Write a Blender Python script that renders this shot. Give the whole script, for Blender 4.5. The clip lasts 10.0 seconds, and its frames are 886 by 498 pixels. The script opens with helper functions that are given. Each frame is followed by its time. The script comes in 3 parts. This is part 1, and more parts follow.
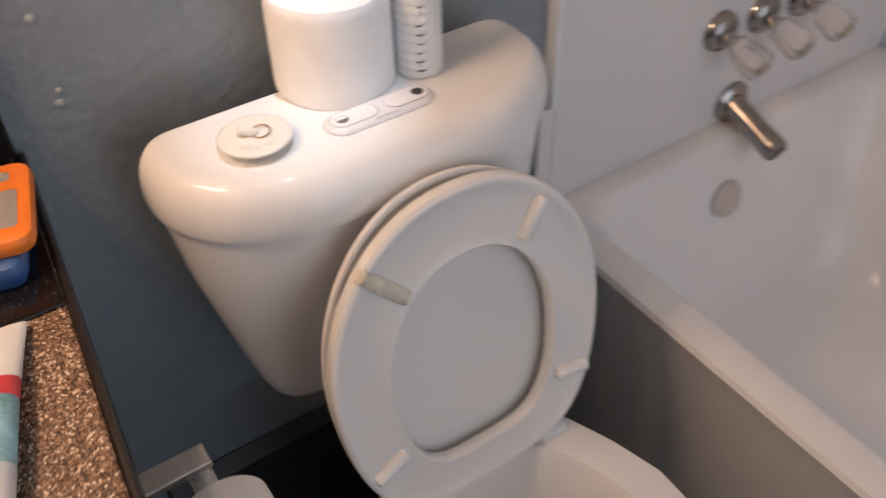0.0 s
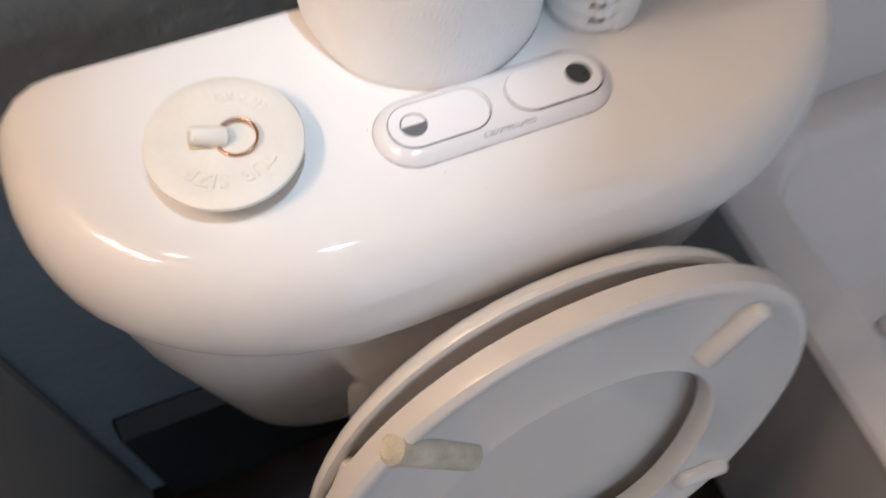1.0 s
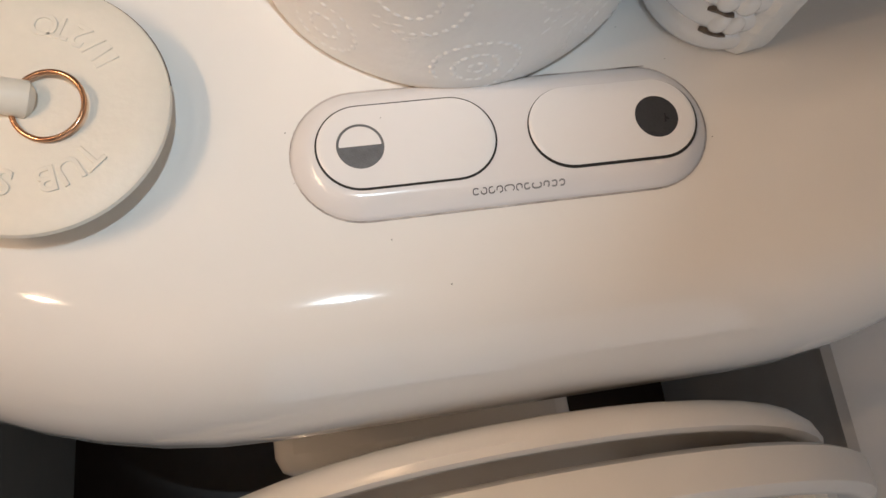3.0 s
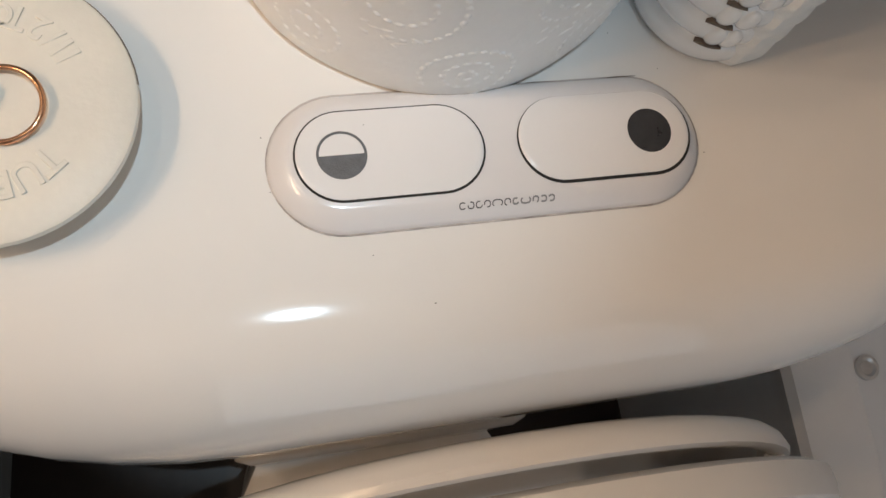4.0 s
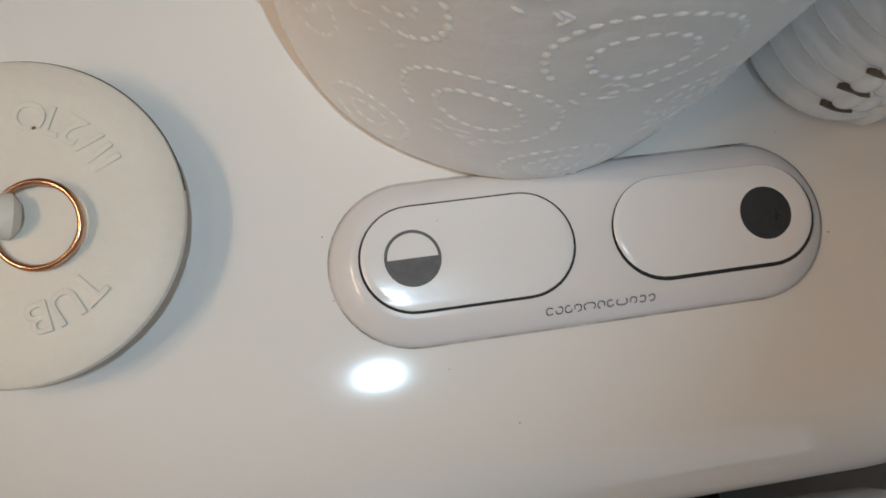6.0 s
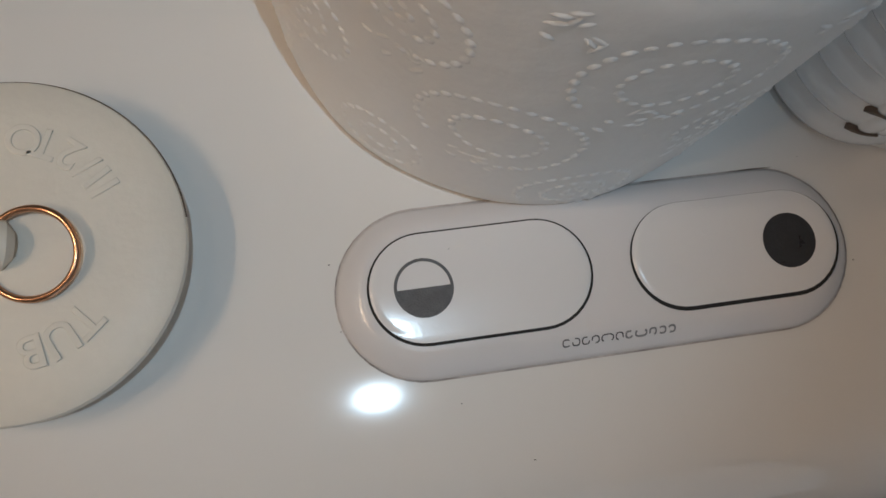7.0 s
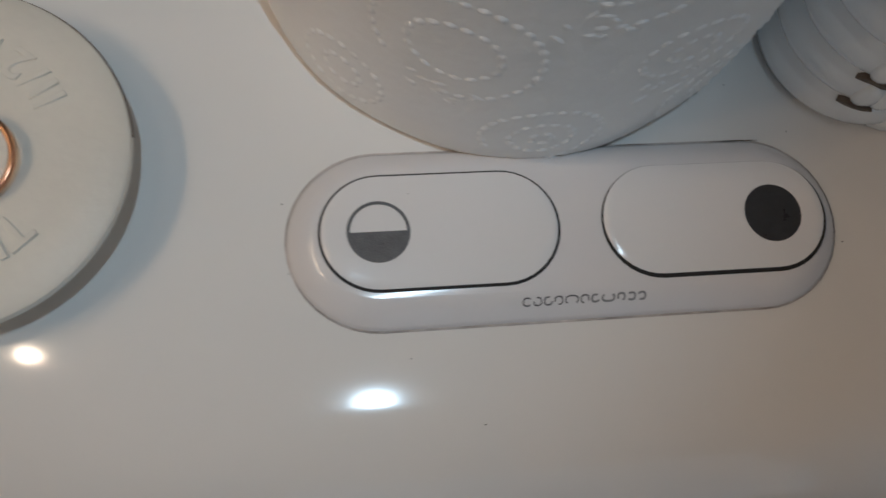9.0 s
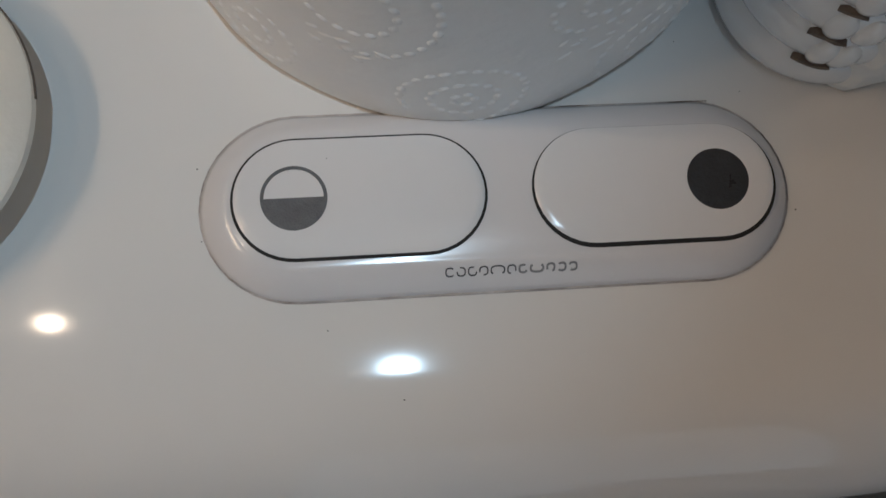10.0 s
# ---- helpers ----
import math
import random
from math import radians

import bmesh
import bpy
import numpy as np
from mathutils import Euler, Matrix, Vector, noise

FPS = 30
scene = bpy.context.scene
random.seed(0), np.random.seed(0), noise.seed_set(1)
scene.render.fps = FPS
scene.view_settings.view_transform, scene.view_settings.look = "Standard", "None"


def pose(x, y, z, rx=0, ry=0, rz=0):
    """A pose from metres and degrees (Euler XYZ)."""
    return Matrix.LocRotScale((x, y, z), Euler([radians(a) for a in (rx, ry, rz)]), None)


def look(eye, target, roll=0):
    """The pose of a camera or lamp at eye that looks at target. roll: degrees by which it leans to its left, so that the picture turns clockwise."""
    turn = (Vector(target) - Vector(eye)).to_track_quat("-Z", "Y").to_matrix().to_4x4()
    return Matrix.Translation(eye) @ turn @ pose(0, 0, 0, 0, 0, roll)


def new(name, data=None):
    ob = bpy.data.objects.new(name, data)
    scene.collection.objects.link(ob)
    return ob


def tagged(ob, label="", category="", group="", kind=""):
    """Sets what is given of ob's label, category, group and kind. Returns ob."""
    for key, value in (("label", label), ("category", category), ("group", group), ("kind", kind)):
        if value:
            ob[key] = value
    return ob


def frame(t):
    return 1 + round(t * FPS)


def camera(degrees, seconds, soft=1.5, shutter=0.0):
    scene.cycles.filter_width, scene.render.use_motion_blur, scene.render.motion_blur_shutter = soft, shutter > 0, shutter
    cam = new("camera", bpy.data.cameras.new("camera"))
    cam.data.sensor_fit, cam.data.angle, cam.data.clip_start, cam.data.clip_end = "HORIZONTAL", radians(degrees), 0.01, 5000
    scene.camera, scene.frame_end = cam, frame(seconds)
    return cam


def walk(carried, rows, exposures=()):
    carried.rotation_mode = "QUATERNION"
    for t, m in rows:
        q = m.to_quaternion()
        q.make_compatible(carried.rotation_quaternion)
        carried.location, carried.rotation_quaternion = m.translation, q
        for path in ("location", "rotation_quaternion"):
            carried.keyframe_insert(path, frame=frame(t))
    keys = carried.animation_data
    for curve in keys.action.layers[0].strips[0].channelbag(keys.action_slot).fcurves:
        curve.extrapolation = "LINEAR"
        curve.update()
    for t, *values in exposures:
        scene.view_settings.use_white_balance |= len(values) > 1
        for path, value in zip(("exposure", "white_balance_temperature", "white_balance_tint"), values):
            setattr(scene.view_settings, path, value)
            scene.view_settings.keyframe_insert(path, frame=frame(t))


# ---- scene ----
cam = camera(54, 10.0, shutter=0.5)
PATH = [
    (0, pose(-0.3168, -0.5856, 1.2325, 47.47, 1.25, -34.06)),
    (0.3, pose(-0.2472, -0.5091, 1.2191, 43.39, 0.56, -26.19)),
    (0.5, pose(-0.2194, -0.4343, 1.1954, 39.41, -1.22, -23.07)),
    (0.8, pose(-0.1637, -0.2662, 1.1371, 34.03, -4.59, -24.34)),
    (1, pose(-0.1278, -0.1955, 1.1018, 27.45, -3.22, -23.14)),
    (1.2, look((-0.110, -0.158, 1.062), (0.281, 0.555, -0.765), 6.6)),
    (1.5, pose(-0.1026, -0.1068, 1.0542, 22.23, -5.96, -18.49)),
    (1.6, pose(-0.1016, -0.1052, 1.0529, 22.00, -6.10, -17.59)),
    (1.7, pose(-0.0989, -0.1044, 1.0506, 21.30, -6.95, -16.15)),
    (2, pose(-0.0853, -0.1034, 1.0403, 20.20, -8.89, -11.90)),
    (2.5, pose(-0.0625, -0.0967, 1.0175, 20.14, -7.62, -10.38)),
    (2.7, pose(-0.0576, -0.0937, 1.0081, 19.12, -6.55, -9.67)),
    (3.8, pose(-0.0604, -0.0690, 0.9959, 14.39, -10.16, -9.37)),
    (4, pose(-0.0634, -0.0710, 0.9932, 15.03, -10.82, -9.11)),
    (4.5, pose(-0.0635, -0.0736, 0.9847, 16.05, -10.86, -9.48)),
    (5, pose(-0.0604, -0.0618, 0.9868, 15.00, -8.88, -8.84)),
    (5.5, pose(-0.0553, -0.0433, 0.9822, 12.37, -6.59, -9.57)),
    (6, pose(-0.0574, -0.0284, 0.9784, 10.46, -6.43, -8.58)),
    (6.2, pose(-0.0577, -0.0270, 0.9769, 10.63, -6.24, -8.55)),
    (7.3, pose(-0.0595, -0.0197, 0.9685, 11.10, -6.89, -8.36)),
    (7.5, pose(-0.0564, -0.0178, 0.9658, 10.33, -6.14, -7.75)),
    (8, pose(-0.0584, -0.0181, 0.9604, 10.72, -6.02, -7.36)),
    (8.5, pose(-0.0633, -0.0440, 0.9627, 14.56, -7.43, -7.50)),
    (9, pose(-0.0482, -0.0442, 0.9584, 14.83, -6.32, -4.71)),
    (9.5, pose(-0.0291, -0.0441, 0.9522, 14.09, -4.20, -4.28)),
    (10, pose(-0.0263, -0.0435, 0.9529, 12.48, -4.08, -3.94)),
]
EXPOSURES = [(0, 0.6, 5800, 12), (0.6, 0.55, 5350, 8), (1.0, 0.45, 5300, 6), (1.5, 0.25, 5550, 7), (2.7, 0.05, 5950, 6), (4.5, -0.02, 5600, 1), (5.5, -0.18, 5450, 0), (6.0, -0.45, 5400, 0), (6.5, -0.70, 5400, 0), (7.5, -0.94, 5400, 2), (8.5, -0.94, 5350, 1), (10, -0.90, 5200, 0)]
walk(cam, PATH, EXPOSURES)

# ---- light ----
world = bpy.data.worlds.new("world")
scene.world = world
world.use_nodes = True
world.node_tree.nodes["Background"].inputs[0].default_value = (0.5, 0.55, 0.6, 1)
world.node_tree.nodes["Background"].inputs[1].default_value = 0.02


def lamp(name, place, watts, colour, radius):
    data = bpy.data.lights.new(name, "POINT")
    data.energy, data.color, data.shadow_soft_size = watts, colour, radius
    ob = new(name, data)
    ob.location = place
    return ob


VANITY_BULBS = [(-0.62, y, 1.43) for y in (0.085, -0.015, -0.115)]
for spot in VANITY_BULBS:
    lamp("vanity_bulb_light", (spot[0] + 0.06, spot[1], spot[2]), 2.4, (1.0, 0.58, 0.31), 0.026)
# Added overhead spot, fixed in place of a hand-held torch.
TORCH_STAND_IN = (0.020, -0.098, 2.335)
spot = bpy.data.lights.new("torch_fill_beam", "SPOT")
spot.energy, spot.color, spot.shadow_soft_size = 34.0, (0.86, 0.95, 1.0), 0.0045
spot.spot_size, spot.spot_blend = radians(10), 1.0
beam = new("torch_fill_beam", spot)
beam.matrix_world = look(TORCH_STAND_IN, (-0.064, 0.034, 0.83))

VANITY_SPOT = (-0.64, 0.115, 2.335)
warm = bpy.data.lights.new("vanity_downlight_beam", "SPOT")
warm.energy, warm.color, warm.shadow_soft_size = 6.0, (1.0, 0.66, 0.42), 0.010
warm.spot_size, warm.spot_blend = radians(40), 1.0
warm_beam = new("vanity_downlight_beam", warm)
warm_beam.matrix_world = look(VANITY_SPOT, (-0.20, -0.10, 0.80))

# Added area lamp that fills cool light from the south; its opening is unseen.
ADDED_OPENING = (-0.68, 1.01, 2.28)
hall = bpy.data.lights.new("front_fill", "AREA")
hall.shape, hall.size, hall.size_y = "RECTANGLE", 1.20, 1.90
hall.energy, hall.color = 5.1, (0.86, 0.93, 1.0)
front_fill_lamp = new("front_fill", hall)
front_fill_lamp.matrix_world = look((0.39, -1.80, 0.98), (0.27, 0.0, 0.98))


# ---- materials ----
def material(name, colour, rough=0.5, metal=0.0, vary=0.08, scale=8.0, bump=0.0, bump_scale=60.0, coat=0.0, fine=0.0):
    """Principled surface: colour varied at two scales, roughness varied, fine relief."""
    m = bpy.data.materials.new(name)
    m.use_nodes = True
    n, l = m.node_tree.nodes, m.node_tree.links
    p = n["Principled BSDF"]
    p.inputs["Metallic"].default_value = metal
    p.inputs["Coat Weight"].default_value = coat
    p.inputs["Coat Roughness"].default_value = 0.04
    co = n.new("ShaderNodeTexCoord")
    big = n.new("ShaderNodeTexNoise")
    big.inputs["Scale"].default_value, big.inputs["Detail"].default_value = scale, 5
    small = n.new("ShaderNodeTexNoise")
    small.inputs["Scale"].default_value, small.inputs["Detail"].default_value = scale * 14, 3
    l.new(co.outputs["Object"], big.inputs["Vector"])
    l.new(co.outputs["Object"], small.inputs["Vector"])
    both = n.new("ShaderNodeMath")
    both.operation = "MULTIPLY_ADD"
    l.new(small.outputs[0], both.inputs[0])
    both.inputs[1].default_value = 0.35
    l.new(big.outputs[0], both.inputs[2])
    ramp = n.new("ShaderNodeValToRGB")
    ramp.color_ramp.elements[0].position, ramp.color_ramp.elements[1].position = 0.4, 0.95
    ramp.color_ramp.elements[0].color = (*[c * (1 - vary) for c in colour], 1)
    ramp.color_ramp.elements[1].color = (*[min(1, c * (1 + vary)) for c in colour], 1)
    l.new(both.outputs[0], ramp.inputs[0])
    l.new(ramp.outputs[0], p.inputs["Base Color"])
    span = n.new("ShaderNodeMapRange")
    span.inputs["To Min"].default_value, span.inputs["To Max"].default_value = rough * 0.85, min(1, rough * 1.2)
    l.new(big.outputs[0], span.inputs["Value"])
    l.new(span.outputs[0], p.inputs["Roughness"])
    if bump:
        grain = n.new("ShaderNodeTexNoise")
        grain.inputs["Scale"].default_value, grain.inputs["Detail"].default_value = bump_scale, 4
        l.new(co.outputs["Object"], grain.inputs["Vector"])
        relief = n.new("ShaderNodeBump")
        relief.inputs["Strength"].default_value, relief.inputs["Distance"].default_value = bump, 0.002
        l.new(grain.outputs[0], relief.inputs["Height"])
        l.new(relief.outputs[0], p.inputs["Normal"])
    return m


PORCELAIN = material("porcelain", (0.81, 0.80, 0.78), 0.07, vary=0.02, scale=4, coat=0.0)
SEAT_PLASTIC = material("seat_plastic", (0.78, 0.77, 0.75), 0.24, vary=0.02, scale=5, bump=0.02, bump_scale=300)
STAINED = material("stained_plastic", (0.72, 0.675, 0.55), 0.3, vary=0.3, scale=70)
PLATE_PLASTIC = material("plate_plastic", (0.75, 0.735, 0.74), 0.16, vary=0.015, scale=20)
BUTTON_PLASTIC = material("button_plastic", (0.80, 0.79, 0.79), 0.18, vary=0.015, scale=20, bump=0.01, bump_scale=900)
PLATE_CONTACT = material("plate_contact_shade", (0.42, 0.39, 0.375), 0.7, vary=0.7, scale=160)
SLOT_SHADE = material("slot_shade", (0.15, 0.12, 0.095), 0.7, vary=0.4, scale=200)
GAP = material("gap_shade", (0.012, 0.011, 0.010), 0.7)
MARK_GREY = material("mark_grey", (0.12, 0.122, 0.128), 0.38, vary=0.25, scale=300, bump=0.25, bump_scale=2500)
MARK_DARK = material("mark_dark", (0.035, 0.034, 0.036), 0.28, vary=0.2, scale=300, bump=0.15, bump_scale=1500)
LOGO_DARK = material("logo_dark", (0.07, 0.07, 0.075), 0.4)
LOGO_LIGHT = material("logo_light", (0.24, 0.24, 0.25), 0.4)
RUBBER = material("cream_rubber", (0.76, 0.725, 0.645), 0.45, vary=0.05, scale=30, bump=0.06, bump_scale=500)
DARK_EDGE_LINE = material("dark_edge_line", (0.16, 0.12, 0.09), 0.6, vary=0.4, scale=60)
COPPER = material("copper_ring", (0.62, 0.36, 0.22), 0.16, metal=1.0, vary=0.15, scale=120)
PAPER = material("toilet_paper", (0.92, 0.92, 0.91), 0.55, vary=0.03, scale=40, bump=0.22, bump_scale=130)
CARD = material("cardboard_core", (0.35, 0.26, 0.17), 0.8, vary=0.1, scale=40)
GLOSS_WHITE = material("glossy_white_plastic", (0.82, 0.84, 0.85), 0.10, vary=0.03, scale=30, coat=0.5, bump=0.05, bump_scale=250)
CLOTH_WHITE = material("matt_white_plastic", (0.80, 0.80, 0.78), 0.5, vary=0.05, scale=40, bump=0.2, bump_scale=300)
WALL_PAINT = material("blue_grey_wall_paint", (0.235, 0.272, 0.300), 0.36, vary=0.07, scale=3, bump=0.9, bump_scale=80)
CREAM_PAINT = material("cream_wall_paint", (0.72, 0.67, 0.60), 0.6, vary=0.04, scale=3, bump=0.4, bump_scale=70)
CEILING_PAINT = material("ceiling_paint", (0.74, 0.72, 0.69), 0.8, vary=0.03, scale=3, bump=0.4, bump_scale=60)
DAB = material("painted_filler", (0.36, 0.40, 0.43), 0.5, vary=0.1, scale=200)
DARK_FLOOR = material("dark_brown_floor", (0.028, 0.016, 0.011), 0.35, vary=0.35, scale=6, bump=0.1, bump_scale=60)
BASE_DARK = material("dark_base_paint", (0.022, 0.024, 0.026), 0.45, vary=0.2, scale=8, bump=0.2, bump_scale=60)
TUB_WHITE = material("tub_enamel", (0.85, 0.835, 0.825), 0.16, vary=0.035, scale=3, bump=0.04, bump_scale=20)
PANEL_WHITE = material("surround_plastic", (0.76, 0.75, 0.75), 0.26, vary=0.03, scale=3, bump=0.04, bump_scale=20)
CHROME = material("worn_chrome", (0.34, 0.32, 0.30), 0.12, metal=1.0, vary=0.2, scale=60)
ACRYLIC = material("clear_acrylic", (0.93, 0.90, 0.87), 0.12, vary=0.03, scale=40)
ACRYLIC.node_tree.nodes["Principled BSDF"].inputs["Transmission Weight"].default_value = 0.9
ACRYLIC.node_tree.nodes["Principled BSDF"].inputs["IOR"].default_value = 1.49
CAP_TAN = material("tan_cap", (0.36, 0.29, 0.21), 0.4, vary=0.1, scale=80)
STEEL = material("brushed_steel", (0.66, 0.64, 0.62), 0.38, metal=1.0, vary=0.15, scale=80)
CABINET = material("vanity_side_paint", (0.36, 0.34, 0.31), 0.45, vary=0.08, scale=6, bump=0.08, bump_scale=100)
EDGE_BROWN = material("counter_edge_brown", (0.018, 0.012, 0.010), 0.3, vary=0.3, scale=40)
ORANGE = material("orange_plastic", (0.85, 0.22, 0.02), 0.28, vary=0.06, scale=30)
ORANGE_PALE = material("pale_orange_panel", (0.92, 0.34, 0.06), 0.35, vary=0.06, scale=30)
PRINT_GREY = material("grey_print", (0.30, 0.28, 0.27), 0.4, vary=0.2, scale=60)
BLUE = material("blue_packet", (0.035, 0.10, 0.29), 0.35, vary=0.15, scale=40)
TUBE_WHITE = material("tube_white", (0.74, 0.75, 0.76), 0.3, vary=0.03, scale=30)
RED = material("red_stripe", (0.62, 0.06, 0.07), 0.3, vary=0.1, scale=40)
TEAL = material("teal_print", (0.30, 0.56, 0.64), 0.3, vary=0.5, scale=30)
SPECK = material("dark_speck", (0.02, 0.018, 0.016), 0.8)
GLASS_LIT = bpy.data.materials.new("lit_bulb_glass")
GLASS_LIT.use_nodes = True
GLASS_LIT.node_tree.nodes["Principled BSDF"].inputs["Base Color"].default_value = (0.9, 0.85, 0.75, 1)
GLASS_LIT.node_tree.nodes["Principled BSDF"].inputs["Emission Color"].default_value = (1.0, 0.78, 0.55, 1)
GLASS_LIT.node_tree.nodes["Principled BSDF"].inputs["Emission Strength"].default_value = 12.0


def granite(name, tones, rough):
    """Polished stone with flecks: four tones from the ground to the palest fleck."""
    m = bpy.data.materials.new(name)
    m.use_nodes = True
    n, l = m.node_tree.nodes, m.node_tree.links
    p = n["Principled BSDF"]
    p.inputs["Roughness"].default_value = rough
    co = n.new("ShaderNodeTexCoord")
    cells = n.new("ShaderNodeTexVoronoi")
    cells.inputs["Scale"].default_value = 620
    l.new(co.outputs["Object"], cells.inputs["Vector"])
    ramp = n.new("ShaderNodeValToRGB")
    e = ramp.color_ramp.elements
    e[0].position, e[0].color = 0.0, (*tones[0], 1)
    e[1].position, e[1].color = 0.55, (*tones[1], 1)
    for at, c in ((0.86, tones[2]), (0.965, tones[3])):
        el = e.new(at)
        el.color = (*c, 1)
    split = n.new("ShaderNodeSeparateColor")
    l.new(cells.outputs["Color"], split.inputs[0])
    l.new(split.outputs[0], ramp.inputs[0])
    l.new(ramp.outputs[0], p.inputs["Base Color"])
    return m


GRANITE = granite("speckled_granite", ((0.04, 0.025, 0.016), (0.20, 0.122, 0.077), (0.36, 0.23, 0.15), (0.72, 0.58, 0.44)), 0.24)
# Black upstand stone; on the counter's back it stands in for shaded granite.
BLACK_AND_SHADED_STONE = granite("black_and_shaded_stone", ((0.004, 0.004, 0.005), (0.007, 0.006, 0.007), (0.012, 0.010, 0.011), (0.026, 0.024, 0.026)), 0.2)


# ---- mesh tools ----
def mesh_object(name, bm, mat, parent=None, smooth=True, bevel=0.0, segments=2):
    me = bpy.data.meshes.new(name)
    bmesh.ops.recalc_face_normals(bm, faces=bm.faces[:])
    bm.to_mesh(me)
    bm.free()
    me.materials.append(mat)
    ob = new(name, me)
    if smooth:
        for f in me.polygons:
            f.use_smooth = True
        me.set_sharp_from_angle(angle=radians(38))
    if bevel:
        mod = ob.modifiers.new("edge", "BEVEL")
        mod.width, mod.segments, mod.limit_method, mod.angle_limit = bevel, segments, "ANGLE", radians(40)
    if parent:
        ob.parent = parent
    return ob


def part(name, bm, mat, parent, label="", smooth=True, bevel=0.0):
    ob = mesh_object(name, bm, mat, parent, smooth, bevel)
    if label:
        tagged(ob, label=label)
    return ob


def thing(name, label, category, group="", kind=""):
    return tagged(new(name), label, category, group, kind)


def box(x0, x1, y0, y1, z0, z1, bm=None):
    bm = bm or bmesh.new()
    v = [bm.verts.new((x, y, z)) for x in (x0, x1) for y in (y0, y1) for z in (z0, z1)]
    for q in ((0, 1, 3, 2), (4, 6, 7, 5), (0, 4, 5, 1), (2, 3, 7, 6), (0, 2, 6, 4), (1, 5, 7, 3)):
        bm.faces.new([v[i] for i in q])
    return bm


def loft(rings, bm=None, cap=(True, True), close=True):
    """Skin of closed rings of points, all with the same count."""
    bm = bm or bmesh.new()
    rows = [[bm.verts.new(p) for p in r] for r in rings]
    n = len(rows[0])
    for a, b in zip(rows, rows[1:]):
        for i in range(n if close else n - 1):
            j = (i + 1) % n
            bm.faces.new((a[i], a[j], b[j], b[i]))
    if cap[0]:
        bm.faces.new(rows[0][::-1])
    if cap[1]:
        bm.faces.new(rows[-1])
    return bm


def circle(cx, cy, z, r, n=32, ry=None, start=0.0):
    ry = r if ry is None else ry
    return [(cx + r * math.cos(start + 2 * math.pi * i / n), cy + ry * math.sin(start + 2 * math.pi * i / n), z) for i in range(n)]


def turned(profile, n=32, cx=0.0, cy=0.0, cap=(True, True)):
    """Body of revolution from (radius, z) pairs."""
    return loft([circle(cx, cy, z, r, n) for r, z in profile], cap=cap)


def rod(a, b, r0, r1=None, n=16, bm=None, rounded=False):
    """Round bar from a to b."""
    r1 = r0 if r1 is None else r1
    a, b = Vector(a), Vector(b)
    q = (b - a).to_track_quat("Z", "Y")
    length = (b - a).length
    steps = [(0, r0), (length, r1)]
    if rounded:
        steps = [(0, r0 * 0.6), (r0 * 0.35, r0), (length - r1 * 0.35, r1), (length - r1 * 0.1, r1 * 0.8), (length, r1 * 0.45)]
    rings = [[a + q @ Vector((r * math.cos(2 * math.pi * i / n), r * math.sin(2 * math.pi * i / n), d)) for i in range(n)] for d, r in steps]
    return loft(rings, bm)


def torus(centre, turn, big, small, n=48, k=10):
    bm = bmesh.new()
    rows = []
    for i in range(n):
        a = 2 * math.pi * i / n
        row = []
        for j in range(k):
            b = 2 * math.pi * j / k
            p = Vector(((big + small * math.cos(b)) * math.cos(a), (big + small * math.cos(b)) * math.sin(a), small * math.sin(b)))
            row.append(bm.verts.new(Vector(centre) + turn @ p))
        rows.append(row)
    for i in range(n):
        for j in range(k):
            bm.faces.new((rows[i][j], rows[(i + 1) % n][j], rows[(i + 1) % n][(j + 1) % k], rows[i][(j + 1) % k]))
    return bm


def capsule(cx, cy, half, r, n=20):
    """Outline of a bar with round ends: half its length, and its radius."""
    pts = []
    for k in range(n + 1):
        a = -math.pi / 2 + math.pi * k / n
        pts.append((cx + half - r + r * math.cos(a), cy + r * math.sin(a)))
    for k in range(n + 1):
        a = math.pi / 2 + math.pi * k / n
        pts.append((cx - half + r + r * math.cos(a), cy + r * math.sin(a)))
    return pts


# ---- the room ----
WALL_Y = 0.132
ROOM_W, ROOM_E, ROOM_S, ROOM_H = -0.74, 1.07, -1.75, 2.36
tagged(mesh_object("floor", box(ROOM_W - 0.1, ROOM_E + 0.1, ROOM_S - 0.1, WALL_Y + 0.1, -0.1, 0.0), DARK_FLOOR), "very dark brown bathroom floor", "floor", kind="structure")
tagged(mesh_object("wall_north", box(ROOM_W - 0.1, ROOM_E + 0.1, WALL_Y, WALL_Y + 0.1, 0.0, ROOM_H), WALL_PAINT), "blue-grey painted wall with rough plaster texture", "wall", kind="structure")
tagged(mesh_object("wall_west", box(ROOM_W - 0.1, ROOM_W, ROOM_S, WALL_Y, 0.0, ROOM_H), CREAM_PAINT), "plain painted wall behind the vanity", "wall", kind="structure")
tagged(mesh_object("wall_east", box(ROOM_E, ROOM_E + 0.1, ROOM_S, WALL_Y, 0.0, ROOM_H), PANEL_WHITE), "pale wall along the bathtub", "wall", kind="structure")
# Unseen opening, its frame and the wall beyond, added to house the fill lamp.
bm = bmesh.new()
for x0, x1, z0, z1 in ((ROOM_W - 0.1, ADDED_OPENING[0], 0.0, ROOM_H), (ADDED_OPENING[1], ROOM_E + 0.1, 0.0, ROOM_H), (ADDED_OPENING[0], ADDED_OPENING[1], ADDED_OPENING[2], ROOM_H)):
    box(x0, x1, ROOM_S - 0.1, ROOM_S, z0, z1, bm)
tagged(mesh_object("wall_south", bm, CREAM_PAINT), "plain painted bathroom wall with an added wide opening", "wall", kind="structure")
door = tagged(new("door_1"), "white frame of an added, unseen opening", "door frame", kind="structure")
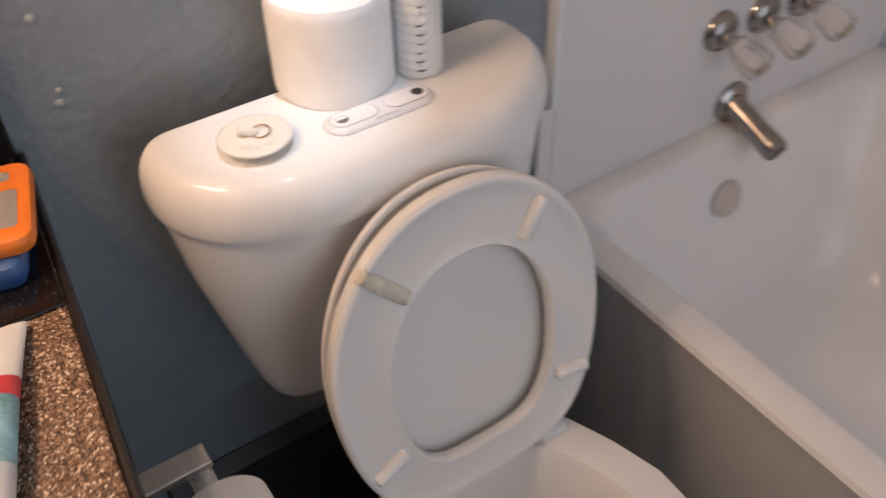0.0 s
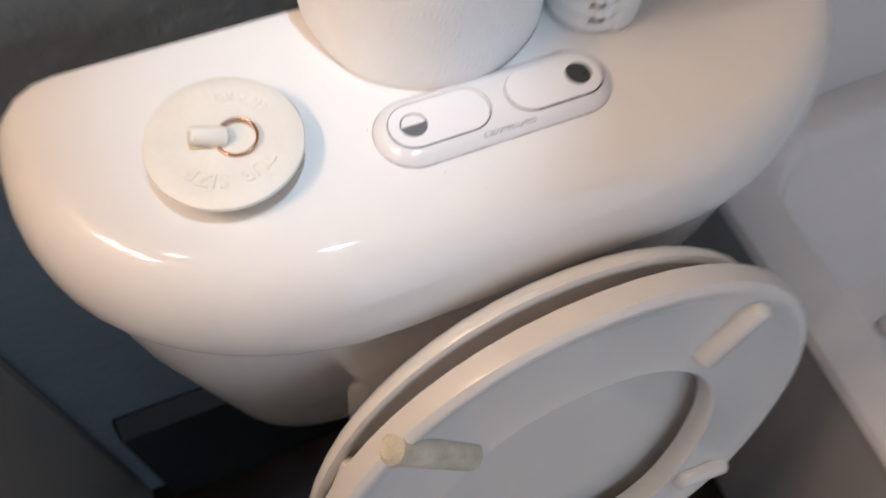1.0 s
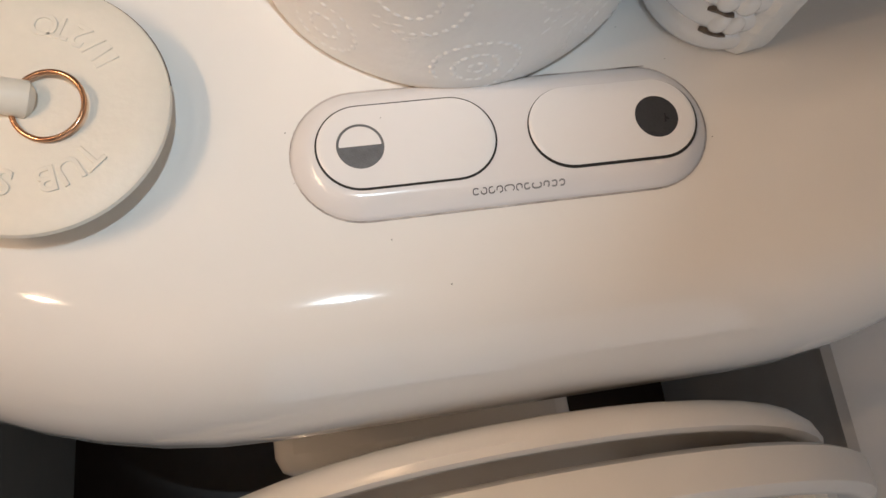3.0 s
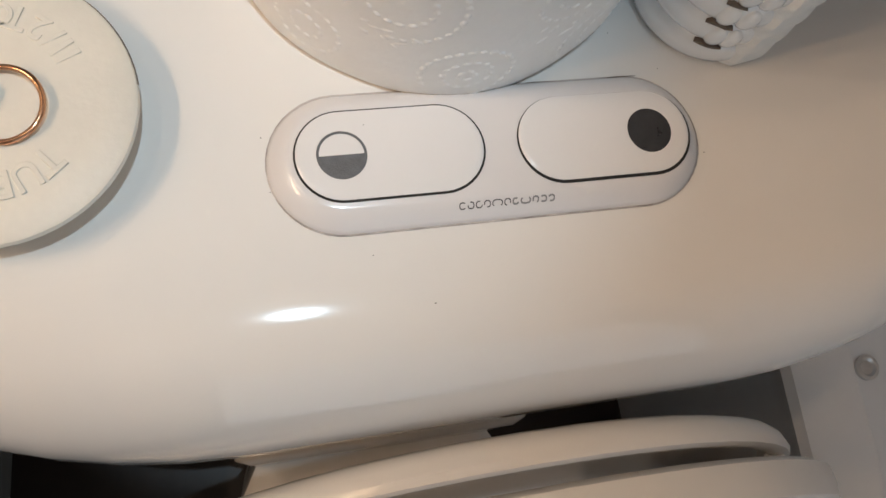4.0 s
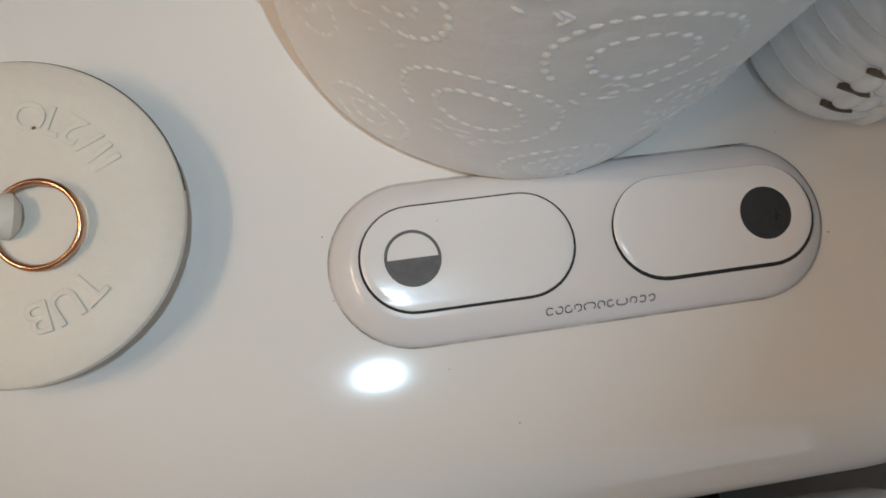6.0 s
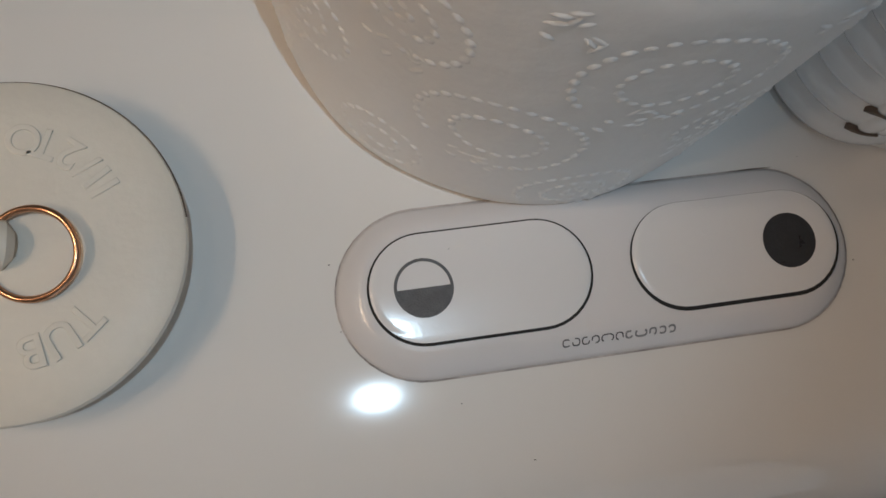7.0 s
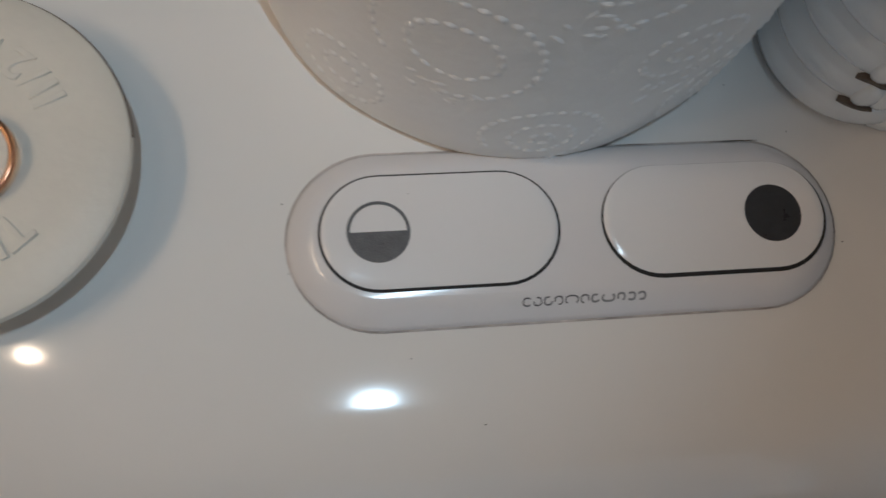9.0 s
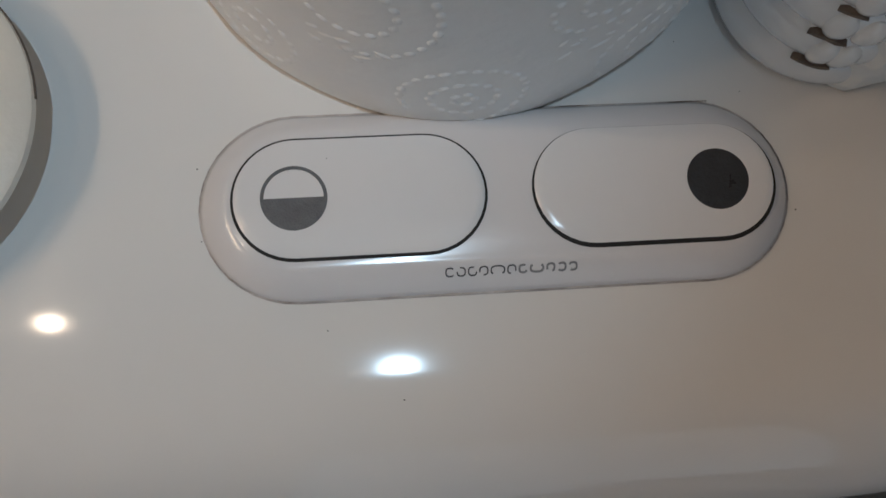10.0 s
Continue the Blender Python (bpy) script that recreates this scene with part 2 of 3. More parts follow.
bm = bmesh.new()
for x0, x1, z0, z1 in ((ADDED_OPENING[0] - 0.05, ADDED_OPENING[0], 0.0, ADDED_OPENING[2] + 0.05), (ADDED_OPENING[1], ADDED_OPENING[1] + 0.05, 0.0, ADDED_OPENING[2] + 0.05), (ADDED_OPENING[0], ADDED_OPENING[1], ADDED_OPENING[2], ADDED_OPENING[2] + 0.05)):
    box(x0, x1, ROOM_S + 0.0005, ROOM_S + 0.015, z0, z1, bm)
part("door_frame", bm, GLOSS_WHITE, door)
tagged(mesh_object("wall_beyond", box(ROOM_W - 0.1, ROOM_E + 0.1, ROOM_S - 0.3, ROOM_S - 0.2, 0.0, ROOM_H), CREAM_PAINT), "plain unseen wall added beyond the opening", "wall", kind="structure")
tagged(mesh_object("ceiling", box(ROOM_W - 0.1, ROOM_E + 0.1, ROOM_S - 0.1, WALL_Y + 0.1, ROOM_H, ROOM_H + 0.1), CEILING_PAINT), "off-white bathroom ceiling", "ceiling", kind="structure")
SKIRT = 0.27
bm = loft([[(x, WALL_Y, z0), (x, WALL_Y - 0.018, z0), (x, WALL_Y - 0.018, SKIRT - 0.022), (x, WALL_Y, SKIRT)] for x, z0 in ((-0.285, 0.0), (0.30, 0.0))])
tagged(mesh_object("baseboard", bm, BASE_DARK, bevel=0.003), "tall dark painted baseboard with a sloped top", "baseboard", kind="structure")

# ---- toilet ----
toilet = thing("toilet", "white close-coupled toilet with raised seat and dual flush", "toilet")
CX = -0.001
LID_Z = 0.7965


def d_outline(z, inset, half=0.2090, back=0.0845, front=-0.0635, n=14):
    """Plan of the cistern: straight back, round front corners."""
    hw, yb, yf = half - 0.8 * inset, back - 0.06 * inset, front + inset
    r = max(0.008, 0.020 - 0.2 * inset)
    a, b = max(0.02, 0.141 - inset), max(0.02, 0.112 - inset)
    pts = []
    for k in range(5):
        t = math.pi / 2 * k / 4
        pts.append((CX + hw - r + r * math.sin(t) , yb - r + r * math.cos(t), z))
    for k in range(n + 1):
        t = math.pi / 2 * k / n
        pts.append((CX + hw - a + a * math.cos(t), yf + b - b * math.sin(t), z))
    for k in range(1, 7):
        u = k / 7
        pts.append((CX + (hw - a) * (1 - 2 * u), yf, z))
    for k in range(n + 1):
        t = math.pi / 2 * k / n
        pts.append((CX - hw + a - a * math.sin(t), yf + b - b * math.cos(t), z))
    for k in range(5):
        t = math.pi / 2 * k / 4
        pts.append((CX - hw + r - r * math.cos(t), yb - r + r * math.sin(t), z))
    return pts


lid_profile = [(0.743, 0.010), (0.7425, 0.004), (0.744, 0.001), (0.748, 0.0), (0.760, 0.0004), (0.770, 0.002), (0.7785, 0.005), (0.785, 0.009),
               (0.7898, 0.0138), (0.7927, 0.0180), (0.7945, 0.0225), (0.7953, 0.0270), (0.7957, 0.0320), (0.7960, 0.0380), (0.79625, 0.0440), (0.79642, 0.0510), (LID_Z, 0.0580)]
part("cistern_lid", loft([d_outline(z, i) for z, i in lid_profile]), PORCELAIN, toilet, "glossy white porcelain cistern lid with rounded edges")
body_profile = [(0.746, 0.011), (0.72, 0.012), (0.66, 0.021), (0.60, 0.037), (0.55, 0.051), (0.51, 0.063), (0.487, 0.073), (0.474, 0.086), (0.468, 0.102)]


def body_ring(z, inset):
    return [(x, y if y > 0 else y * (1 - inset * 1.2), z) for x, y, z in d_outline(z, inset, front=-0.064 - inset * 0.35)]


part("cistern_body", loft([body_ring(z, i) for z, i in body_profile]), PORCELAIN, toilet, "tapered white porcelain cistern")


def pan_ring(z, hw, y0, y1, n=40):
    cy, hl = (y0 + y1) / 2, (y1 - y0) / 2

    def waist(y):
        return 1.0 - 0.42 * min(1.0, max(0.0, (y + 0.26) / 0.20)) if y1 > 0 and hw > 0.12 else 1.0
    return [(0.006 + waist(cy + hl * math.sin(2 * math.pi * i / n)) * hw * math.copysign(abs(math.cos(2 * math.pi * i / n)) ** 0.85, math.cos(2 * math.pi * i / n)),
             cy + hl * math.copysign(abs(math.sin(2 * math.pi * i / n)) ** 0.85, math.sin(2 * math.pi * i / n)), z) for i in range(n)]


pan_rings = [pan_ring(0.0, 0.115, -0.46, 0.03), pan_ring(0.03, 0.11, -0.45, 0.03), pan_ring(0.15, 0.10, -0.42, 0.03), pan_ring(0.28, 0.125, -0.47, 0.03),
             pan_ring(0.35, 0.155, -0.535, 0.03), pan_ring(0.392, 0.165, -0.555, 0.03), pan_ring(0.402, 0.162, -0.552, 0.028), pan_ring(0.404, 0.155, -0.545, 0.02),
             pan_ring(0.403, 0.118, -0.505, -0.135), pan_ring(0.396, 0.112, -0.50, -0.14), pan_ring(0.33, 0.105, -0.48, -0.15), pan_ring(0.25, 0.075, -0.42, -0.19), pan_ring(0.22, 0.04, -0.36, -0.24)]
part("pan", loft(pan_rings), PORCELAIN, toilet, "white porcelain toilet bowl")
part("pan_neck", loft([[(0.006 + sx * w, y, z) for sx, y in ((-1, 0.04), (1, 0.04), (1, -0.06), (-1, -0.06))] for w, z in ((0.085, 0.36), (0.090, 0.42), (0.092, 0.475))]), PORCELAIN, toilet, bevel=0.012)

# raised seat and its cover, leaning on the cistern
SEAT = Matrix.Translation((0.0140, -0.1630, 0.410)) @ Matrix.Rotation(radians(-10.6), 4, "X")


def egg(half, length, n=56, low=0.0):
    """Outline of the seat in its own plane, hinge end at the bottom."""
    pts = []
    for i in range(n):
        a = 2 * math.pi * i / n
        x, s = math.cos(a), math.sin(a)
        y = length * (0.5 + 0.5 * s)
        w = half * math.copysign(abs(x) ** (0.52 if s < 0 else 0.94), x)
        pts.append((w, max(low, y)))
    return pts


def plate_rings(outline, layers):
    """Rings of an outline at (depth, scale inset) pairs; depth runs towards the cistern."""
    cx, cz = 0.0, sum(p[1] for p in outline) / len(outline)
    rings = []
    for depth, inset in layers:
        ring = []
        for x, z in outline:
            d = math.hypot(x, z - cz)
            k = max(0.0, (d - inset) / d)
            ring.append(SEAT @ Vector((x * k, depth, cz + (z - cz) * k)))
        rings.append(ring)
    return rings


cover = [(x - 0.0085, z) for x, z in egg(0.1455, 0.367)]
part("seat_cover", loft(plate_rings(cover, [(0.023, 0.06), (0.0225, 0.012), (0.0195, 0.0085), (0.0182, 0.006), (0.018, 0.003), (0.0187, 0.0008), (0.021, 0.0), (0.0245, 0.0012), (0.0275, 0.004), (0.0295, 0.010), (0.0305, 0.03), (0.031, 0.09)])
          ), SEAT_PLASTIC, toilet, "white plastic toilet seat cover")
ring_out, ring_in = egg(0.156, 0.361), [(x, z + 0.050) for x, z in egg(0.0955, 0.240)]
bm = bmesh.new()
layers_out = plate_rings(ring_out, [(0.014, 0.004), (0.012, 0.0005), (0.006, 0.0), (0.001, 0.001), (-0.0015, 0.004), (-0.0018, 0.007), (0.0005, 0.012), (0.0025, 0.022)])
layers_in = plate_rings(ring_in, [(0.0015, -0.012), (0.0, -0.004), (-0.0005, -0.0015), (0.001, 0.0), (0.008, 0.001), (0.014, 0.0)])
bm = loft(layers_out + layers_in + [layers_out[0]], cap=(False, False))
bmesh.ops.remove_doubles(bm, verts=bm.verts[:], dist=1e-5)
seat = part("seat", bm, SEAT_PLASTIC, toilet, "white plastic toilet seat ring")
for (x0, z0), (x1, z1) in (((-0.106, 0.318), (-0.064, 0.272)), ((0.094, 0.312), (0.065, 0.275)), ((0.136, 0.078), (0.094, 0.088)), ((-0.134, 0.080), (-0.095, 0.096))):
    a, b = SEAT @ Vector((x0, 0.0005, z0)), SEAT @ Vector((x1, 0.0005, z1))
    part("bumper", rod(a, b, 0.0078, 0.0078, 14, rounded=True), STAINED if x0 == -0.106 else SEAT_PLASTIC, seat, "yellow-stained seat buffer" if x0 == -0.106 else "rounded white seat buffer")
for a, b in (((-0.131, 0.255), (-0.121, 0.284)), ((0.108, 0.285), (0.097, 0.301))):
    part("spacer", rod(SEAT @ Vector((a[0], 0.0165, a[1])), SEAT @ Vector((b[0], 0.0165, b[1])), 0.0042, n=12, rounded=True), SEAT_PLASTIC, toilet, "small white spacer between seat and cover")
for sx in (-0.062, 0.088):
    part("hinge", rod(SEAT @ Vector((sx - 0.02, 0.012, -0.004)), SEAT @ Vector((sx + 0.02, 0.012, -0.004)), 0.011, n=16, rounded=True), SEAT_PLASTIC, toilet)

# flush plate with its two buttons
bm = loft([[(x, y, z) for x, y in capsule(-0.0012, -0.0005, 0.0555 - i, 0.0176 - i)] for z, i in
           ((LID_Z - 0.0015, 0.0), (LID_Z + 0.0003, 0.0), (LID_Z + 0.0014, 0.0008), (LID_Z + 0.0032, 0.0027), (LID_Z + 0.0042, 0.0044), (LID_Z + 0.0045, 0.0056))])
plate = part("flush_plate", bm, PLATE_PLASTIC, toilet, "white plastic flush plate")
TOP = LID_Z + 0.0045
# Thin dark band paints the contact shade where the plate meets the lid.
bm = loft([[(x, y, z) for x, y in capsule(-0.0012, -0.0005, 0.0555 + i, 0.0176 + i)] for z, i in ((LID_Z - 0.0003, 0.00036), (LID_Z + 0.00022, 0.00032), (LID_Z + 0.0003, 0.0))], cap=(False, False))
part("plate_contact_line", bm, PLATE_CONTACT, plate, "thin dark line for contact shade round the flush plate")


rnd = random.Random(3)
# Dark slivers of uneven width along the plate's back edge.
for x0, x1, wide in ((-0.021, 0.004, 0.00030), (0.033, 0.041, 0.00014), (0.0105, 0.017, 0.00012)):
    cols = []
    for k in range(13):
        x = x0 + (x1 - x0) * k / 12
        w = wide * (0.15 + math.sin(math.pi * k / 12)) * rnd.uniform(0.5, 1.2)
        cols.append([(x, 0.0172 + dy * w, LID_Z + z) for dy, z in ((0, 0.0002), (0, 0.0005), (1, 0.0004), (1, 0.0001))])
    part("plate_edge_line", loft(cols), DARK_EDGE_LINE, plate, "dark uneven line along the plate's edge")


def plate_height(y):
    """Height of the plate's front slope at y."""
    inset = 0.0176 - abs(y + 0.0005)
    pairs = ((0.0, 0.0003), (0.0008, 0.0014), (0.0027, 0.0032), (0.0044, 0.0042), (0.0056, 0.0045))
    for (a, za), (b, zb) in zip(pairs, pairs[1:]):
        if a <= inset <= b:
            return LID_Z + za + (zb - za) * (inset - a) / (b - a)
    return TOP


def crown(y):
    return TOP + 0.0006 - y * y / 0.24


for cx, name, gap, slip in ((-0.02745, "half_flush_button", 0.00048, 0.00016), (0.0271, "full_flush_button", 0.00046, 0.00040)):
    half, r = 0.0227, 0.0110
    bm = loft([[(x, y - slip, TOP + 0.00006) for x, y in capsule(cx, 0, half + gap, r + gap)], [(x, y - slip, TOP + 0.0001) for x, y in capsule(cx, 0, half + gap, r + gap)]])
    part("button_gap", bm, GAP, plate, "dark gap round a flush button")
    rings = [[(x, y, TOP - 0.0002) for x, y in capsule(cx, 0, half, r)]]
    for i, drop in ((0.0, 0.00042), (0.0003, 0.00018), (0.0008, 0.00005), (0.0016, 0.0), (0.005, 0.0), (0.0085, 0.0), (0.0108, 0.0)):
        rings.append([(x, y, max(TOP + 0.0002, crown(y) - drop)) for x, y in capsule(cx, 0, half - i, r - i)])
    button = part(name, loft(rings), BUTTON_PLASTIC, toilet, "white flush button with a half-filled circle" if name[0] == "h" else "white flush button with a solid dark circle")
    if name[0] == "h":
        mx, n = -0.0393, 48
        bm = loft([[(mx + r * math.cos(2 * math.pi * i / n), r * math.sin(2 * math.pi * i / n), crown(r * math.sin(2 * math.pi * i / n)) + 0.00005) for i in range(n)] for r in (0.0060, 0.00535)], cap=(False, False))
        m = 24
        arc = [(mx + 0.00545 * math.cos(math.pi + math.pi * i / m), 0.00545 * math.sin(math.pi + math.pi * i / m)) for i in range(m + 1)]
        a = [bm.verts.new((x, 0.0, crown(0) + 0.00006)) for x, y in arc]
        c = [bm.verts.new((x, y * 0.5, crown(y * 0.5) + 0.00006)) for x, y in arc]
        d = [bm.verts.new((x, y, crown(y) + 0.00006)) for x, y in arc]
        for u, v in ((a, c), (c, d)):
            for i in range(m):
                if len({u[i].co.to_tuple(6), u[i + 1].co.to_tuple(6), v[i + 1].co.to_tuple(6), v[i].co.to_tuple(6)}) == 4:
                    bm.faces.new((u[i], u[i + 1], v[i + 1], v[i]))
        part("half_circle_mark", bm, MARK_GREY, button, "grey half-filled circle mark", smooth=False)
    else:
        mx, n = 0.0390, 40
        bm = loft([[(mx + r * math.cos(2 * math.pi * i / n), r * math.sin(2 * math.pi * i / n), crown(r * math.sin(2 * math.pi * i / n)) + 0.00005) for i in range(n)] for r in (0.0059, 0.004, 0.002, 0.0004)], cap=(False, True))
        part("full_circle_mark", bm, MARK_DARK, button, "solid dark circle mark", smooth=False)

# the maker's name as a row of plain marks
x = -0.0130
for k in range(11):
    w = 0.0027 if k in (4, 7) else 0.0017
    h, st = 0.0016, 0.00024 if k < 6 else 0.00036
    gap = (0, 140, 35, 230, 270, 300, 20, 90, 250, 180, 200)[k]
    cols = []
    for i in range(15):
        t = radians(gap + 38 + 284 * i / 14)
        col = []
        for d, up in ((0.0, 0.00002), (0.0, 0.00006), (st, 0.00006), (st, 0.00002)):
            px = x + w / 2 + (w / 2 - d) * math.copysign(abs(math.cos(t)) ** 0.75, math.cos(t))
            py = -0.0148 + (h / 2 - d) * math.copysign(abs(math.sin(t)) ** 0.75, math.sin(t))
            col.append((px, py, plate_height(py) + up))
        cols.append(col)
    part("logo_mark", loft(cols), LOGO_DARK if k < 6 else LOGO_LIGHT, plate, "small grey printed mark", smooth=False)
    x += w + 0.00035

# ---- things on the cistern ----
plug = thing("bath_plug", "cream rubber bath plug with a copper ring on the cistern", "bath plug")
PX, PY, PZ = -0.1151, 0.0165, LID_Z
part("stopper", turned([(0.0195, PZ), (0.0215, PZ + 0.001), (0.0240, PZ + 0.0077)], 40, PX, PY), RUBBER, plug)
part("flange", turned([(0.018, PZ + 0.0074), (0.0300, PZ + 0.0078), (0.0317, PZ + 0.0084), (0.0324, PZ + 0.0094), (0.0321, PZ + 0.0106), (0.0313, PZ + 0.0111), (0.025, PZ + 0.0116), (0.012, PZ + 0.0120), (0.004, PZ + 0.0121)], 72, PX, PY), RUBBER, plug, "cream rubber disc with raised lettering")
# Dark arc just outside the flange paints the shade of the gap under it.
part("rim_line", loft([[(PX + q * math.cos(radians(a)), PY + q * math.sin(radians(a)), PZ + h) for q, h in ((0.0321, 0.0092), (0.03258, 0.0093), (0.03258, 0.0097), (0.0321, 0.0099))] for a in range(4, 104, 4)]), DARK_EDGE_LINE, plug, "dark line for the shaded gap at the plug's rim")
POST_A, POST_B = (-0.1135, 0.0165, PZ + 0.0118), (-0.1275, 0.0180, PZ + 0.0190)
part("post", rod(POST_A, POST_B, 0.0046, 0.0037, 18, rounded=True), RUBBER, plug, "short cream rubber post")
part("pull_ring", torus((-0.1100, 0.0143, PZ + 0.0135), Euler((radians(4), radians(-5), 0)).to_matrix(), 0.0083, 0.00068), COPPER, plug, "thin copper pull ring")


def letters(text, centre, radius, angles, outward, height, z, parent):
    """Raised letters along a circle, one mesh a letter."""
    for ch, deg in zip(text, angles):
        cu = bpy.data.curves.new("letter", "FONT")
        cu.body, cu.size, cu.extrude, cu.align_x, cu.align_y, cu.bevel_depth = ch, height, 0.00022, "CENTER", "CENTER", 0.00018
        tmp = new("letter_shape", cu)
        bpy.context.view_layer.update()
        me = bpy.data.meshes.new_from_object(tmp.evaluated_get(bpy.context.evaluated_depsgraph_get()))
        bpy.data.objects.remove(tmp)
        me.materials.clear()
        me.materials.append(RUBBER)
        a = radians(deg)
        turn = a - math.pi / 2 if outward else a + math.pi / 2
        ob = new("letter", me)
        ob.matrix_world = Matrix.Translation((centre[0] + radius * math.cos(a), centre[1] + radius * math.sin(a), z)) @ Matrix.Rotation(turn, 4, "Z")
        ob.parent = parent


letters("TUBSIZE", (PX, PY), 0.0198, (-49, -64, -79, -106, -117, -129, -144), True, 0.0086, PZ + 0.0118, plug)
letters("11/2TO", (PX, PY), 0.0208, (26, 33, 41, 52, 66, 77), False, 0.0082, PZ + 0.0117, plug)

# toilet roll with an embossed pattern
roll = thing("toilet_roll", "white toilet roll with embossed dotted pattern on the cistern", "toilet roll")
RX, RY, RR, RH = -0.0065, 0.0715, 0.0570, 0.0945


def roll_radius(z, a=0.0):
    u = z / RH
    soft = 0.0007 * max(0.0, 1 - u / 0.05) ** 2 + 0.002 * max(0.0, (u - 0.9) / 0.1) ** 2
    return RR - soft + 0.0006 * math.sin(3 * a + 1) + 0.0004 * math.sin(7 * a + u * 5)


def roll_point(a, z, out=0.0):
    r = roll_radius(z, a) + out
    return Vector((RX + r * math.cos(a), RY + r * math.sin(a), LID_Z + 0.0005 + z))


N = 72
rings = [[roll_point(2 * math.pi * i / N, RH * k / 24) for i in range(N)] for k in range(25)]
top = [[Vector((RX + r * math.cos(2 * math.pi * i / N), RY + r * math.sin(2 * math.pi * i / N), LID_Z + RH - 0.0006 * (j % 2))) for i in range(N)] for j, r in enumerate((0.052, 0.047, 0.042, 0.037, 0.031, 0.0205))]
hole = [[Vector((RX + 0.0205 * math.cos(2 * math.pi * i / N), RY + 0.0205 * math.sin(2 * math.pi * i / N), LID_Z + 0.003)) for i in range(N)]]
part("paper", loft(rings + top + hole), PAPER, roll)
part("core", loft([circle(RX, RY, z, r, 40) for r, z in ((0.0204, LID_Z + 0.002), (0.0204, LID_Z + RH + 0.0015), (0.0192, LID_Z + RH + 0.0015), (0.0192, LID_Z + 0.002))], cap=(False, False)), CARD, roll, "brown cardboard core")


def dot(bm, a, z, along, across, turn=0.0, lift=0.00024):
    """A small soft raised oval of paper."""
    c, s = math.cos(turn), math.sin(turn)
    rows = []
    for size, out in ((1.25, -0.00006), (0.85, lift * 0.45), (0.4, lift)):
        row = []
        for i in range(8):
            u, v = size * along * math.cos(math.pi * i / 4), size * across * math.sin(math.pi * i / 4)
            row.append(bm.verts.new(roll_point(a + (u * c - v * s) / RR, min(RH, max(0.0, z + u * s + v * c)), out)))
        rows.append(row)
    for ring, mid in zip(rows, rows[1:]):
        for i in range(8):
            j = (i + 1) % 8
            bm.faces.new((ring[i], ring[j], mid[j], mid[i]))
    bm.faces.new(rows[-1])


bm = bmesh.new()
rnd = random.Random(5)
for row, z0 in enumerate((0.0135, 0.0405, 0.0675)):
    for k in range(9):
        a0 = radians(-172 + 40 * k + (20 if row % 2 else 0))
        big = (k + 2 * row) % 3
        for r, count in (((0.0142, 32), (0.0078, 18)), ((0.0088, 20), (0.0040, 9)), ((0.0112, 26), (0.0060, 14), (0.0020, 5)))[big]:
            for i in range(count):
                t = 2 * math.pi * i / count
                if big != 1 and r > 0.01 and 0.60 < t / (2 * math.pi) < 0.74:
                    continue
                z = z0 + r * math.sin(t)
                if 0.001 < z < RH - 0.002:
                    dot(bm, a0 + r * math.cos(t) / RR, z, 0.00085 + 0.0002 * rnd.random(), 0.0007, t + math.pi / 2, 0.00018 + 0.00012 * rnd.random())
        for i in range(9):
            t = rnd.uniform(-1.1, 1.1)
            z = z0 + 0.0135 + rnd.uniform(-0.004, 0.0045)
            if z < RH - 0.003:
                dot(bm, a0 + radians(20) + rnd.uniform(-0.0065, 0.0065) / RR, z, rnd.uniform(0.0009, 0.0018), 0.0005, t, 0.00014 + 0.00012 * rnd.random())
part("embossing", bm, PAPER, roll, "rings and leaves of raised dots")

# ribbed plastic tube behind the roll
ribbed = thing("ribbed_tube", "tall white ribbed plastic tube with a ladder of slots", "plastic tube")
TX, TY = 0.0660, 0.0405
ribs = []
PITCH, TALL = 0.0092, 0.135
steps = int(TALL / PITCH * 8)
for k in range(steps + 1):
    z = TALL * k / steps
    u = (z / PITCH) % 1.0
    ribs.append((0.0203 + 0.0017 * abs(math.sin(math.pi * u)) ** 0.55, LID_Z + 0.0004 + z))
part("ribbed_body", turned(ribs, 40, TX, TY), GLOSS_WHITE, ribbed, "glossy white ribbed plastic")
rnd = random.Random(11)
